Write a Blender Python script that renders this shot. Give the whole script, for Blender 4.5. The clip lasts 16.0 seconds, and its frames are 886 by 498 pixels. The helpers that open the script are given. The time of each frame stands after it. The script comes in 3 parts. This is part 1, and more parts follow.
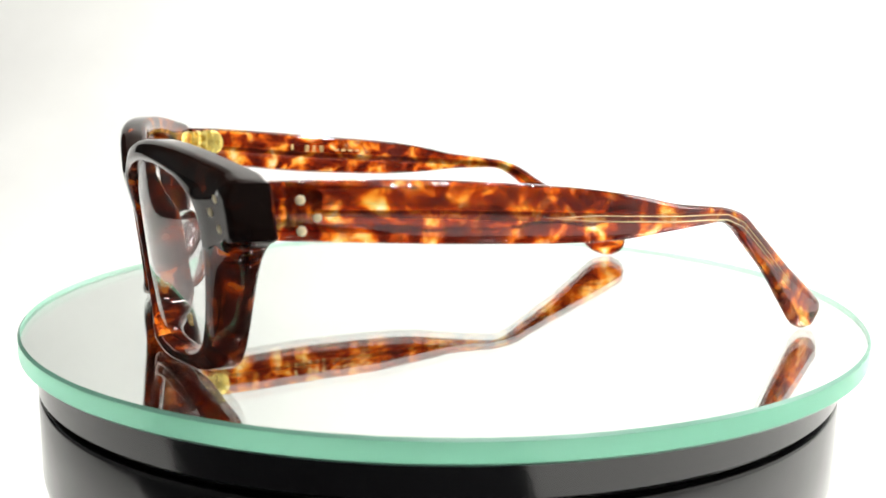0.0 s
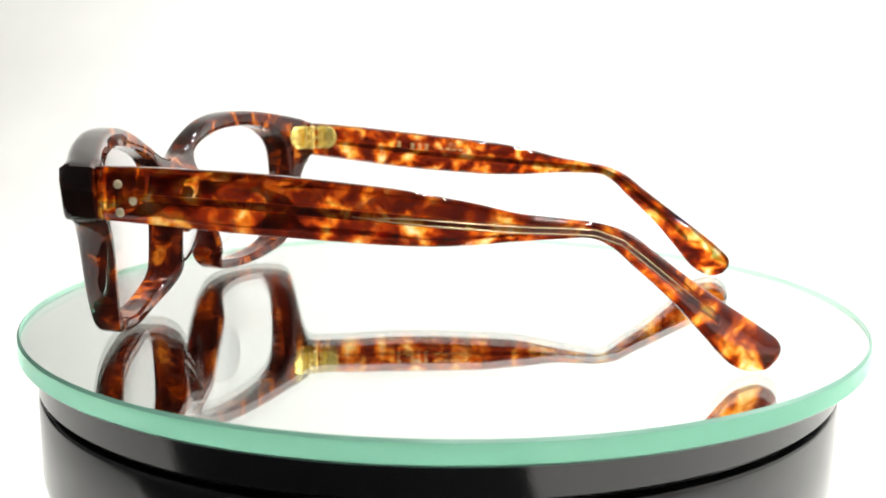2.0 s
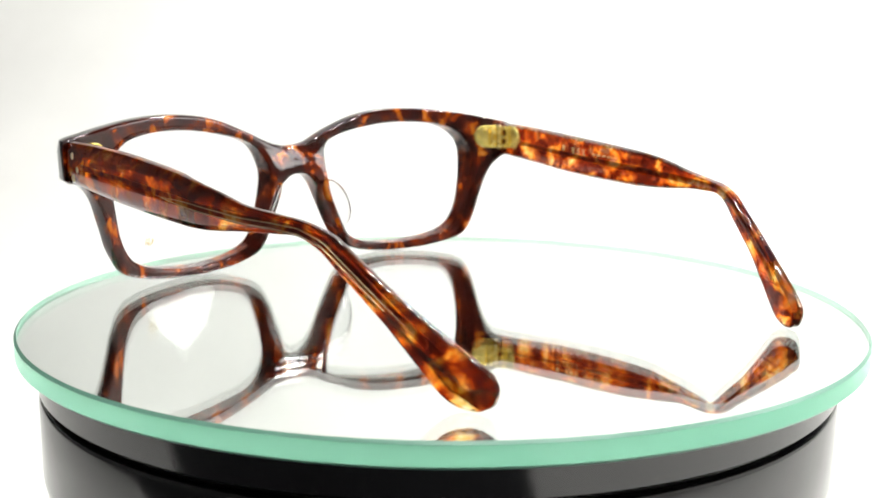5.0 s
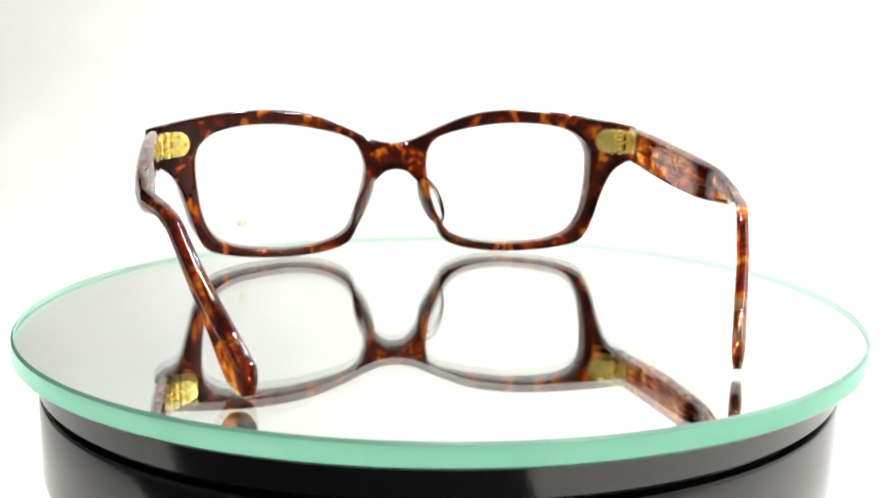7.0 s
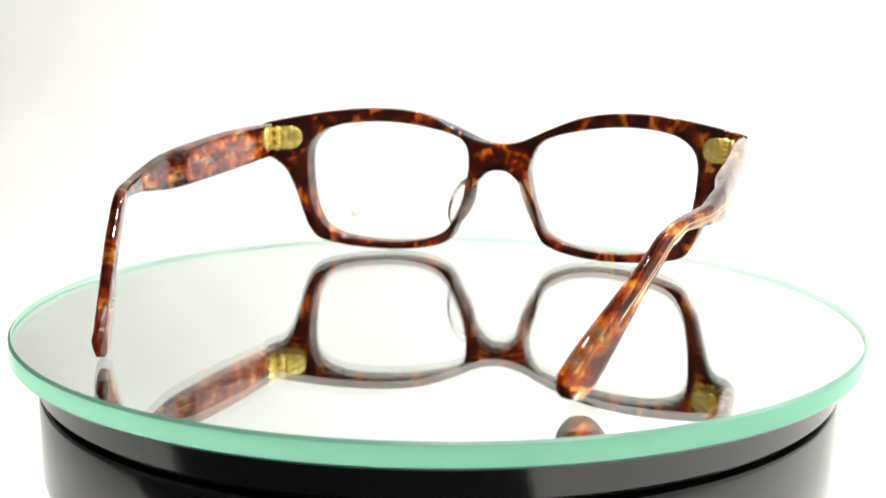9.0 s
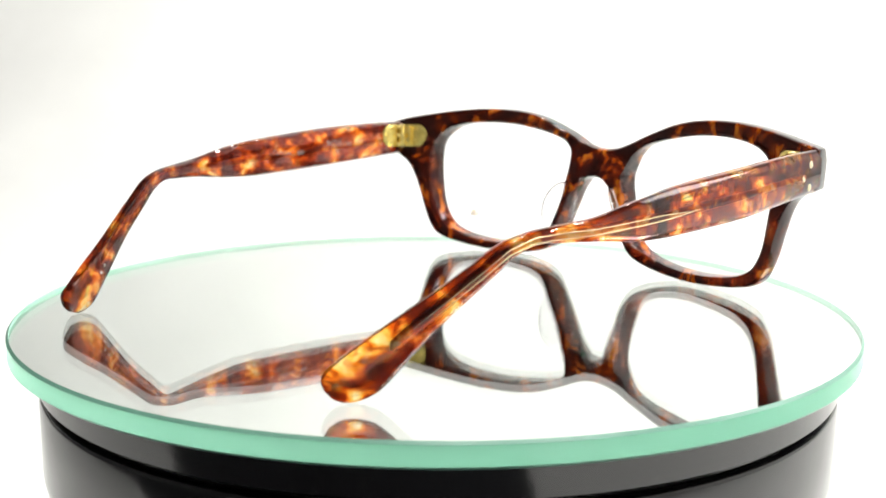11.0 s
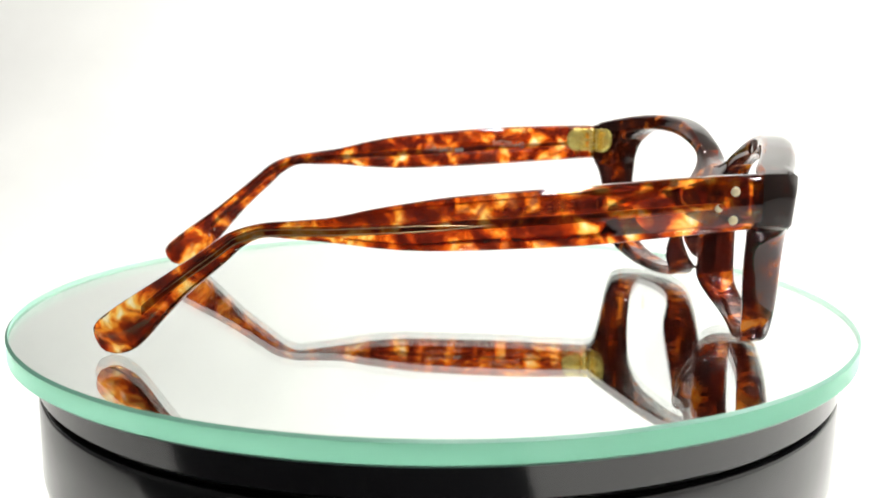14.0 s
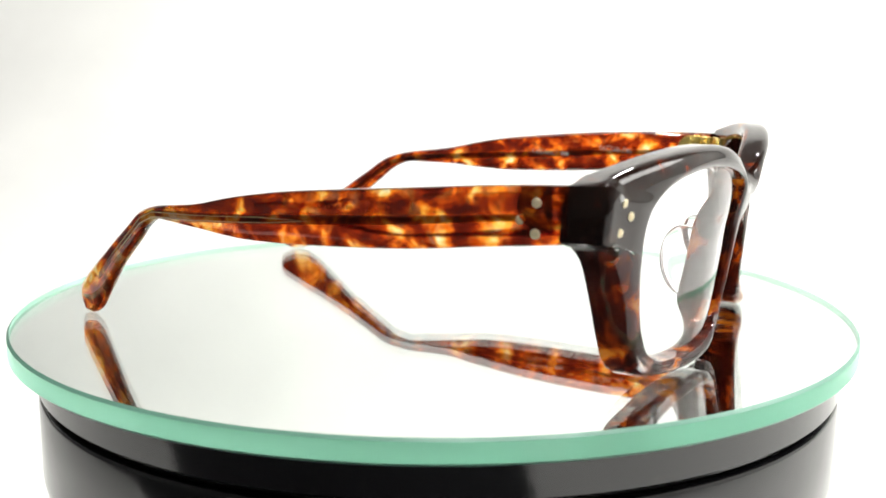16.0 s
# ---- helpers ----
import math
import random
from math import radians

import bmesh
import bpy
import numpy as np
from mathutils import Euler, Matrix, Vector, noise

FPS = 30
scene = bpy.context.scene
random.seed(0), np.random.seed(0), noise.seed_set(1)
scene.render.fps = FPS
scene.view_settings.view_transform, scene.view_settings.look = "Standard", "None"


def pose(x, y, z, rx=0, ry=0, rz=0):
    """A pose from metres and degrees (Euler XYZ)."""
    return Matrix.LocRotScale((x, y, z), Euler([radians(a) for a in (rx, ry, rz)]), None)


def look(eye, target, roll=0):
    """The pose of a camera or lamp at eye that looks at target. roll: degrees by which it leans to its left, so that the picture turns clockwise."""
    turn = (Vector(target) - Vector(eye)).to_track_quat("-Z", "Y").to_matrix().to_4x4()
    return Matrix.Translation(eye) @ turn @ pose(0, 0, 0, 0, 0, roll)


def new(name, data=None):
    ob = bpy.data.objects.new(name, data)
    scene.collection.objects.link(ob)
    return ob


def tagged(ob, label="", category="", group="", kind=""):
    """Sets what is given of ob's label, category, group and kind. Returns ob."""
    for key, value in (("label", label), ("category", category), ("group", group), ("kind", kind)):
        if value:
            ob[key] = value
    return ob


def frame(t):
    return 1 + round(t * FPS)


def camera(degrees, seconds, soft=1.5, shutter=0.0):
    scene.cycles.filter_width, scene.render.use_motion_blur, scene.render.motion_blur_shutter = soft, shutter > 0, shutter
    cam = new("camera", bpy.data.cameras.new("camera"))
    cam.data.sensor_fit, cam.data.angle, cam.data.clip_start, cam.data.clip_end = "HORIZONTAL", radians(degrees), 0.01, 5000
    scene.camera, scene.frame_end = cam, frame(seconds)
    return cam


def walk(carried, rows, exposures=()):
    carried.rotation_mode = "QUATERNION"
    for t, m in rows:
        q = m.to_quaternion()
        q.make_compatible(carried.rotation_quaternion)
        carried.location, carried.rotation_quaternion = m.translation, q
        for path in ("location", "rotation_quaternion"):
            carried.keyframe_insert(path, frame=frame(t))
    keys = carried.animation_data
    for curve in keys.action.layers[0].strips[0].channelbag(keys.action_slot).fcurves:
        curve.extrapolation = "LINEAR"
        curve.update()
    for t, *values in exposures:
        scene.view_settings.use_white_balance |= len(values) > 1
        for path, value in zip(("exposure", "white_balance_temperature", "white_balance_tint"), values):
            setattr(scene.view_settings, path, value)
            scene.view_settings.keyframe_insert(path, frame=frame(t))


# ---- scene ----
from mathutils.bvhtree import BVHTree

MM = 0.001
TOP = 0.085                     # height of the mirror's upper face over the table
RATE, T0 = 13.847, 7.65         # turntable: degrees a second, and the moment of zero turn
EYE_D, EYE_H = 0.2816, 0.0641


def turned(t):
    """Turn of the turntable, in degrees."""
    return -RATE * (t - T0)


# ---- camera ----
cam = camera(44.54, 16.0, soft=1.6)
VIEW = pose(0, -EYE_D, TOP + EYE_H, 0, 0, -0.16) @ pose(0, 0, 0, 90 - 10.09) @ pose(0, 0, 0, 0, 0, 0.46)
cam.data.dof.use_dof, cam.data.dof.focus_distance, cam.data.dof.aperture_fstop = True, 0.25, 24.0
walk(cam, [(0.0, VIEW), (16.0, VIEW)])

# ---- light ----
world = bpy.data.worlds.new("studio")
scene.world = world
world.use_nodes = True
world.node_tree.nodes["Background"].inputs[0].default_value = (1.0, 0.99, 0.97, 1)
world.node_tree.nodes["Background"].inputs[1].default_value = 0.25


def strip_lamp(x, y, z, target, wide, deep, watts, colour=(1.0, 0.982, 0.95)):
    data = bpy.data.lights.new("studio_lamp", "AREA")
    data.shape, data.size, data.size_y, data.energy, data.color = "RECTANGLE", wide, deep, watts, colour
    ob = new("studio_lamp", data)
    ob.matrix_world = look((x, y, z), target)
    return ob


for i in range(5):              # two rows of small ceiling lamps over the set
    for x in (0.05, 0.35):
        strip_lamp(x, -0.33 + 0.195 * i, 0.84, (x, -0.31 + 0.195 * i, 0), 0.036, 0.036, 1.4)
# unseen lamp added at the right to brighten the backdrop
strip_lamp(0.85, 0.15, 0.75, (0, 0.5, 0.25), 0.4, 0.4, 4.2)
scene.view_settings.exposure = 0.0


# ---- materials ----
def material(name):
    m = bpy.data.materials.new(name)
    m.use_nodes = True
    nt = m.node_tree
    return m, nt, nt.nodes["Principled BSDF"]


def node(nt, kind, **values):
    n = nt.nodes.new(kind)
    for k, v in values.items():
        n.inputs[k.replace("_", " ")].default_value = v
    return n


def ramp(nt, fac, stops):
    r = nt.nodes.new("ShaderNodeValToRGB")
    el = r.color_ramp.elements
    while len(el) < len(stops):
        el.new(0.5)
    for e, (p, c) in zip(el, stops):
        e.position, e.color = p, (*c, 1)
    nt.links.new(fac, r.inputs[0])
    return r


def bumped(nt, bsdf, scale, strength, distance, coords):
    n = node(nt, "ShaderNodeTexNoise", Scale=scale, Detail=3.0)
    nt.links.new(coords, n.inputs["Vector"])
    b = node(nt, "ShaderNodeBump", Strength=strength, Distance=distance)
    nt.links.new(n.outputs["Fac"], b.inputs["Height"])
    nt.links.new(b.outputs[0], bsdf.inputs["Normal"])


def tortoise(name, stops, clarity, scale=230.0, stretch=(1, 1, 0.72)):
    """Glossy mottled celluloid: dark mahogany with amber clouds that let light through."""
    m, nt, p = material(name)
    tc = nt.nodes.new("ShaderNodeTexCoord")
    mp = nt.nodes.new("ShaderNodeMapping")
    mp.inputs["Scale"].default_value = stretch
    nt.links.new(tc.outputs["Object"], mp.inputs[0])
    warp = node(nt, "ShaderNodeTexNoise", Scale=scale * 0.8, Detail=2.0)
    nt.links.new(mp.outputs[0], warp.inputs["Vector"])
    add = nt.nodes.new("ShaderNodeMixRGB")
    add.blend_type = "LINEAR_LIGHT"
    add.inputs[0].default_value = 0.003
    nt.links.new(mp.outputs[0], add.inputs[1])
    nt.links.new(warp.outputs["Color"], add.inputs[2])
    big = node(nt, "ShaderNodeTexNoise", Scale=scale, Detail=2.8, Roughness=0.55, Distortion=0.2)
    nt.links.new(add.outputs[0], big.inputs["Vector"])
    col = ramp(nt, big.outputs["Fac"], stops)
    nt.links.new(col.outputs[0], p.inputs["Base Color"])
    p.inputs["Roughness"].default_value = 0.03
    p.inputs["IOR"].default_value = 1.5
    bumped(nt, p, 260.0, 0.05, 0.0002, tc.outputs["Object"])
    p.inputs["Transmission Weight"].default_value = clarity
    return m


TEMPLE_CELLULOID = tortoise(
    "amber_celluloid",
    [(0.0, (0.022, 0.002, 0.002)), (0.41, (0.085, 0.007, 0.003)), (0.495, (0.28, 0.022, 0.003)), (0.545, (0.64, 0.085, 0.004)), (0.588, (0.98, 0.33, 0.022)), (0.638, (1.0, 0.62, 0.14)), (0.71, (1.0, 0.95, 0.70))], 0.93,
    scale=225.0, stretch=(0.3, 0.78, 0.95))
FRONT_CELLULOID = tortoise(
    "dark_celluloid",
    [(0.0, (0.017, 0.005, 0.004)), (0.44, (0.036, 0.006, 0.004)), (0.535, (0.10, 0.009, 0.003)), (0.60, (0.42, 0.05, 0.003)), (0.68, (0.90, 0.27, 0.022)), (1.0, (0.95, 0.65, 0.22))], 0.55,
    scale=190.0, stretch=(1, 0.9, 0.8))
FRONT_LAMINATE = tortoise(
    "near_black_celluloid",
    [(0.0, (0.013, 0.006, 0.005)), (0.60, (0.016, 0.007, 0.005)), (0.68, (0.045, 0.007, 0.003)), (0.74, (0.26, 0.035, 0.003)), (0.84, (0.80, 0.22, 0.022)), (1.0, (0.9, 0.6, 0.2))], 0.25,
    scale=190.0, stretch=(1, 0.9, 0.8))


def plain(name, colour, rough=0.4, metal=0.0, grain=0.08, scale=200.0, bump=0.0):
    m, nt, p = material(name)
    tc = nt.nodes.new("ShaderNodeTexCoord")
    n = node(nt, "ShaderNodeTexNoise", Scale=scale, Detail=4.0)
    nt.links.new(tc.outputs["Object"], n.inputs["Vector"])
    lo, hi = [tuple(min(1, c * k) for c in colour) for k in (1 - grain, 1 + grain)]
    col = ramp(nt, n.outputs["Fac"], [(0.3, lo), (0.7, hi)])
    nt.links.new(col.outputs[0], p.inputs["Base Color"])
    p.inputs["Roughness"].default_value, p.inputs["Metallic"].default_value = rough, metal
    if bump:
        bumped(nt, p, scale * 2, bump, 0.001, tc.outputs["Object"])
    return m


def clear(name, colour, ior, rough=0.0):
    m = bpy.data.materials.new(name)
    m.use_nodes = True
    nt = m.node_tree
    nt.nodes.remove(nt.nodes["Principled BSDF"])
    g = node(nt, "ShaderNodeBsdfGlass", Color=(*colour, 1), Roughness=rough, IOR=ior)
    nt.links.new(g.outputs[0], nt.nodes["Material Output"].inputs[0])
    return m


GOLD = plain("polished_gold_plate", (1.0, 0.77, 0.22), 0.25, 0.75, 0.06, 800, 0.05)
PIN_METAL = plain("pale_gold_rivet", (0.92, 0.80, 0.52), 0.35, 0.2, 0.05, 900)
CORE_METAL = plain("core_wire_metal", (0.80, 0.62, 0.34), 0.3, 1.0, 0.1, 500)


def thin_ink(name, colour, rough, metal=0.0):
    """A printed film that lets most of the light behind it through."""
    m = plain(name, colour, rough, metal)
    nt = m.node_tree
    tr = nt.nodes.new("ShaderNodeBsdfTransparent")
    mix = nt.nodes.new("ShaderNodeMixShader")
    mix.inputs[0].default_value = 0.6
    nt.links.new(nt.nodes["Principled BSDF"].outputs[0], mix.inputs[1])
    nt.links.new(tr.outputs[0], mix.inputs[2])
    nt.links.new(mix.outputs[0], nt.nodes["Material Output"].inputs[0])
    return m


WHITE_INK = thin_ink("white_ink", (0.6, 0.55, 0.46), 0.6)
GOLD_INK = thin_ink("gold_ink", (1.0, 0.80, 0.36), 0.35, 0.3)
SIGN_INK = plain("gold_sign_ink", (0.72, 0.55, 0.22), 0.4, 0.3)
LENS = clear("demo_lens_plastic", (0.995, 0.995, 0.995), 1.36)
PAD = clear("clear_acetate", (0.94, 0.94, 0.945), 1.2, 0.02)
GLASS = clear("float_glass", (0.98, 0.99, 0.985), 1.5)
SILVER = plain("mirror_silvering", (0.91, 0.93, 0.915), 0.0, 1.0, 0.004, 30)
def edge_glass():
    """Cut edge of float glass: mint green, and light comes out through it."""
    m = plain("green_glass_edge", (0.27, 0.95, 0.61), 0.16, 0.0, 0.03, 60)
    nt = m.node_tree
    tr = nt.nodes.new("ShaderNodeBsdfTranslucent")
    tr.inputs[0].default_value = (0.46, 0.97, 0.72, 1)
    mix = nt.nodes.new("ShaderNodeMixShader")
    mix.inputs[0].default_value = 0.5
    nt.links.new(nt.nodes["Principled BSDF"].outputs[0], mix.inputs[1])
    nt.links.new(tr.outputs[0], mix.inputs[2])
    see = node(nt, "ShaderNodeBsdfGlass", Color=(0.84, 0.99, 0.92, 1), Roughness=0.03, IOR=1.5)
    both = nt.nodes.new("ShaderNodeMixShader")
    both.inputs[0].default_value = 0.42
    nt.links.new(mix.outputs[0], both.inputs[1])
    nt.links.new(see.outputs[0], both.inputs[2])
    nt.links.new(both.outputs[0], nt.nodes["Material Output"].inputs[0])
    return m


GLASS_EDGE = edge_glass()
GLASS_ARRIS = plain("ground_glass_arris", (0.16, 0.36, 0.27), 0.34, 0.0, 0.05, 120)
BLACK = plain("black_gloss_plastic", (0.010, 0.010, 0.012), 0.11, 0.0, 0.2, 300, 0.015)
BLACK.node_tree.nodes["Principled BSDF"].inputs["IOR"].default_value = 1.7
GROOVE = plain("black_matt_plastic", (0.006, 0.006, 0.006), 0.6)
PAPER = plain("white_backdrop_paper", (0.82, 0.825, 0.805), 0.75, 0.0, 0.05, 9.0, 0.05)
# white for the unseen walls added to bounce light
WHITE_PAINT = plain("white_bounce_wall", (0.8, 0.8, 0.78), 0.7, 0.0, 0.02, 3.0)
# unseen tabletop, dark so that gloss parts mirror a dark front
DARK_TOP = plain("added_dark_tabletop", (0.03, 0.03, 0.032), 0.35, 0.0, 0.15, 40.0)
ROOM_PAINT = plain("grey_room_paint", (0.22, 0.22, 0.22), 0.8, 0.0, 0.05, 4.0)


# ---- mesh helpers ----
def part(name, bm, mat, parent=None, label="", smooth=True):
    me = bpy.data.meshes.new(name)
    bmesh.ops.recalc_face_normals(bm, faces=bm.faces)
    bm.to_mesh(me)
    bm.free()
    for m in (mat if isinstance(mat, (list, tuple)) else [mat]):
        me.materials.append(m)
    if smooth:
        me.polygons.foreach_set("use_smooth", [True] * len(me.polygons))
    ob = new(name, me)
    if parent is not None:
        ob.parent = parent
    if label:
        tagged(ob, label)
    return ob


def sharp(ob, degrees=35):
    """Keep creases where faces meet at more than this angle."""
    bm = bmesh.new()
    bm.from_mesh(ob.data)
    for e in bm.edges:
        e.smooth = len(e.link_faces) == 2 and e.calc_face_angle(0) < radians(degrees)
    bm.to_mesh(ob.data)
    bm.free()
    return ob


def spline(points, samples, closed=False):
    """Catmull-Rom curve through control points."""
    n, out = len(points), []
    spans = n if closed else n - 1
    for i in range(spans):
        q = [Vector(points[(i + k) % n] if closed else points[min(max(i + k, 0), n - 1)]) for k in (-1, 0, 1, 2)]
        for s in range(samples):
            u = s / samples
            out.append(0.5 * ((2 * q[1]) + (q[2] - q[0]) * u + (2 * q[0] - 5 * q[1] + 4 * q[2] - q[3]) * u * u + (3 * q[1] - q[0] - 3 * q[2] + q[3]) * u ** 3))
    if not closed:
        out.append(Vector(points[-1]))
    return out


def lathe(rings, steps=160, mats=None):
    """Rings of (radius, z) in metres; a radius of 0 closes the form."""
    bm = bmesh.new()
    rows = []
    for r, z in rings:
        if r <= 0:
            rows.append([bm.verts.new((0, 0, z))])
        else:
            rows.append([bm.verts.new((r * math.cos(2 * math.pi * k / steps), r * math.sin(2 * math.pi * k / steps), z)) for k in range(steps)])
    for i, (a, b) in enumerate(zip(rows, rows[1:])):
        for k in range(steps):
            j = (k + 1) % steps
            vs = [a[0], b[k], b[j]] if len(a) == 1 else [a[k], a[j], b[0]] if len(b) == 1 else [a[k], a[j], b[j], b[k]]
            f = bm.faces.new(vs)
            if mats:
                f.material_index = mats[i]
    return bm


def disc_at(centre, normal, radius, thick, steps=20, dome=0.0):
    """A short rounded pin whose head faces along the normal."""
    bm = lathe([(0, 0), (radius, 0), (radius, thick * 0.7), (radius * 0.85, thick), (0, thick + dome)], steps)
    rot = Vector(normal).to_track_quat("Z", "Y").to_matrix().to_4x4()
    bmesh.ops.transform(bm, matrix=Matrix.Translation(centre) @ rot, verts=bm.verts)
    return bm


def box(size, m, bevel=0.0):
    bm = bmesh.new()
    bmesh.ops.create_cube(bm, size=1)
    bmesh.ops.scale(bm, vec=size, verts=bm.verts)
    if bevel:
        bmesh.ops.bevel(bm, geom=bm.edges[:], offset=bevel, segments=2, affect="EDGES", profile=0.5)
    bmesh.ops.transform(bm, matrix=m, verts=bm.verts)
    return bm


def smoothstep(a, b, x):
    u = min(1, max(0, (x - a) / (b - a)))
    return u * u * (3 - 2 * u)


# ---- setting ----
def setting():
    bm = bmesh.new()            # paper sweep: table, curve and back in one sheet
    prof = [(-0.07, 0.0), (0.0, 0.0), (0.1, 0.0), (0.35, 0.0)] + [(0.35 + 0.3 * math.sin(a), 0.3 - 0.3 * math.cos(a)) for a in (radians(3 * k) for k in range(1, 31))] + [(0.65, 0.8), (0.65, 1.3)]
    xs = [-0.58 + 0.037 * k for k in range(41)]
    rows = [[bm.verts.new((x, y + 0.004 * math.sin(7 * x + 9 * z), z)) for x in xs] for y, z in prof]
    for v in rows[0]:           # the sheet reaches further forward on one side: added, unseen, for the base's reflection
        v.co.y -= 0.62 * smoothstep(0.05, 0.16, v.co.x) + 0.07 * smoothstep(0.06, 0.14, -v.co.x)
    for a, b in zip(rows, rows[1:]):
        for k in range(len(xs) - 1):
            bm.faces.new((a[k], a[k + 1], b[k + 1], b[k]))
    tagged(part("backdrop", bm, PAPER), "smooth white paper sweep behind and under the turntable", "backdrop", kind="structure")
    # unseen room: white walls bounce light, grey ones keep the other sides dark
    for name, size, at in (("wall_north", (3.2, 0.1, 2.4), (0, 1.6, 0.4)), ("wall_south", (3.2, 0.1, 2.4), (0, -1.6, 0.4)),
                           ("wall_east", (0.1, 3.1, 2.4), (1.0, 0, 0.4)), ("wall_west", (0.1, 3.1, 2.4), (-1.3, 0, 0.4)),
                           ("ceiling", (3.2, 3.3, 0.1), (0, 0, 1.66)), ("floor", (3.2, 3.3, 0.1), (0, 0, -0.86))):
        tagged(part(name, box(size, Matrix.Translation(at)), WHITE_PAINT if name in ("wall_east", "wall_north") else ROOM_PAINT, smooth=False), "unseen plain room surface, toned to steer bounced light", "wall", kind="structure")
    bm = box((1.86, 1.5, 0.03), Matrix.Translation((-0.02, 0.0, -0.021)), 0.004)
    table = tagged(new("table"), "plain dark table, unseen, added under the white paper", "table")
    part("tabletop", bm, DARK_TOP, table)
    for sx in (-1, 1):
        for sy in (-1, 1):
            part("leg", box((0.05, 0.05, 0.77), Matrix.Translation((sx * 0.85 - 0.02, sy * 0.66, -0.421)), 0.004), ROOM_PAINT, table)


# ---- turntable and mirror ----
def turntable_base():
    top = TOP - 5.3 * MM
    t = tagged(new("turntable"), "glossy black plastic display turntable with a round platter", "turntable")
    r = 101.2 * MM
    z1 = TOP - 14.8 * MM
    low = [(r - 9 * MM * (1 - math.cos(a)), TOP - 33 * MM - 11 * MM * math.sin(a)) for a in (radians(10 * k) for k in range(9))]
    body = part("body", lathe([(0, TOP - 45 * MM), (r - 9 * MM, TOP - 45 * MM)] + low[::-1] + [(r, z1 - 1.4 * MM), (r - 0.3 * MM, z1 - 0.7 * MM), (r - 1.2 * MM, z1 - 0.3 * MM), (0, z1 - 0.3 * MM)]), BLACK, t, "glossy black round body with a rounded lower edge")
    sharp(body)
    part("foot_ring", lathe([(0, 0.0), (r - 14 * MM, 0.0), (r - 14 * MM, TOP - 45 * MM), (0, TOP - 45 * MM)]), GROOVE, t)
    part("gap_ring", lathe([(0, z1 - 0.3 * MM), (r - 2.2 * MM, z1 - 0.3 * MM), (r - 2.2 * MM, z1 + 0.8 * MM), (0, z1 + 0.8 * MM)]), GROOVE, t)
    p = part("platter", lathe([(0, z1 + 0.8 * MM), (r - 2 * MM, z1 + 0.8 * MM), (r - 0.4 * MM, z1 + 0.95 * MM), (r, z1 + 1.5 * MM), (r, top - 1.3 * MM), (r - 0.6 * MM, top - 0.5 * MM), (r - 1.6 * MM, top), (0, top)]), BLACK, t, "turning round black platter")
    sharp(p)
    return t, p


DISC_R, DISC_T = 106.4 * MM, 5.2 * MM


def mirror_disc():
    c = 0.6 * MM
    d = part("mirror_plate", lathe([(0, 0), (DISC_R - c, 0)], 240), GLASS)
    d.visible_shadow = False    # the clear face lets the lamps' light into the plate
    edge = part("glass_edge", lathe([(DISC_R - c, 0), (DISC_R, -c), (DISC_R, c - DISC_T), (DISC_R - c, -DISC_T)], 240, [0, 1, 0]), [GLASS_ARRIS, GLASS_EDGE], d, "mint green cut glass edge")
    sharp(edge, 20)
    part("silvering", lathe([(DISC_R - c, -DISC_T), (0, -DISC_T)], 240), SILVER, d, "silvered back of the mirror")
    return tagged(d, "round mirror plate with a mint green glass edge", "mirror")


# ---- eyeglasses: x across, y forward, z up, in millimetres from the mid of the temple fronts ----
X0 = -0.5
LENS_CENTRE = (37.0, 23.0)
OPENING = [(10.2, 29.5), (12.2, 35.6), (17, 38.8), (27, 41.2), (36.3, 42.4), (45, 42.5), (52.3, 41.7), (57.5, 40.1), (61.3, 37), (62.9, 33), (62.9, 27), (62.3, 21), (61.2, 15), (59.3, 10.5), (56.5, 7.3), (51, 4.9), (42, 3.5), (33, 3.2), (25, 4.3), (19.5, 6.4), (16, 9.2), (14, 13.5), (12, 19), (10.5, 25)]
OUTLINE_TOP = [(0, 36.4), (2, 36.45), (5.5, 37.1), (9.5, 38.6), (16, 41.6), (24.5, 44.9), (33.5, 46.7), (44.5, 47.1), (55, 46.3), (65, 44.7), (72, 43.3), (76.2, 42.4)]
OUTLINE_LOW = [(76.4, 30.9), (73.5, 30.3), (70.4, 28), (68.0, 24), (66.0, 18.5), (64.2, 12), (62.2, 7), (59.0, 3.7), (52, 1.8), (44, 0.9), (34.5, 0.5), (26, 1.1), (19.5, 2.7), (15.5, 5.0), (13.6, 8.5), (11.6, 12.8), (9.2, 19), (7.2, 23.5), (4.2, 26.6), (2.0, 27.6), (0, 27.8)]


def rear_y(x, z):
    x = abs(x)
    y = 22.5 - x * x / 300 - 0.1 * (37 - z)
    y -= 1.2 * (1 - smoothstep(10, 34, x)) + 1.3 * (1 - smoothstep(13, 27, x)) * (1 - smoothstep(26, 37, z))
    y += 1.7 * smoothstep(71, 76.5, x) * smoothstep(27, 31, z)
    return y + 1.5 * smoothstep(40, 58, x) * (1 - smoothstep(4, 25, z))


def thickness(x, z):
    return 6.7 + 1.4 * smoothstep(28, 60, abs(x)) + 0.6 * smoothstep(68, 74, abs(x)) - 1.7 * smoothstep(36, 58, abs(x)) * (1 - smoothstep(0, 25, z)) ** 1.3


def nose_swell(x, z):
    """How far the rims' backs swell out beside the nose."""
    return 3.3 * (1 - smoothstep(13, 24, abs(x))) * smoothstep(0.5, 10, z) * (1 - smoothstep(26, 39, z))


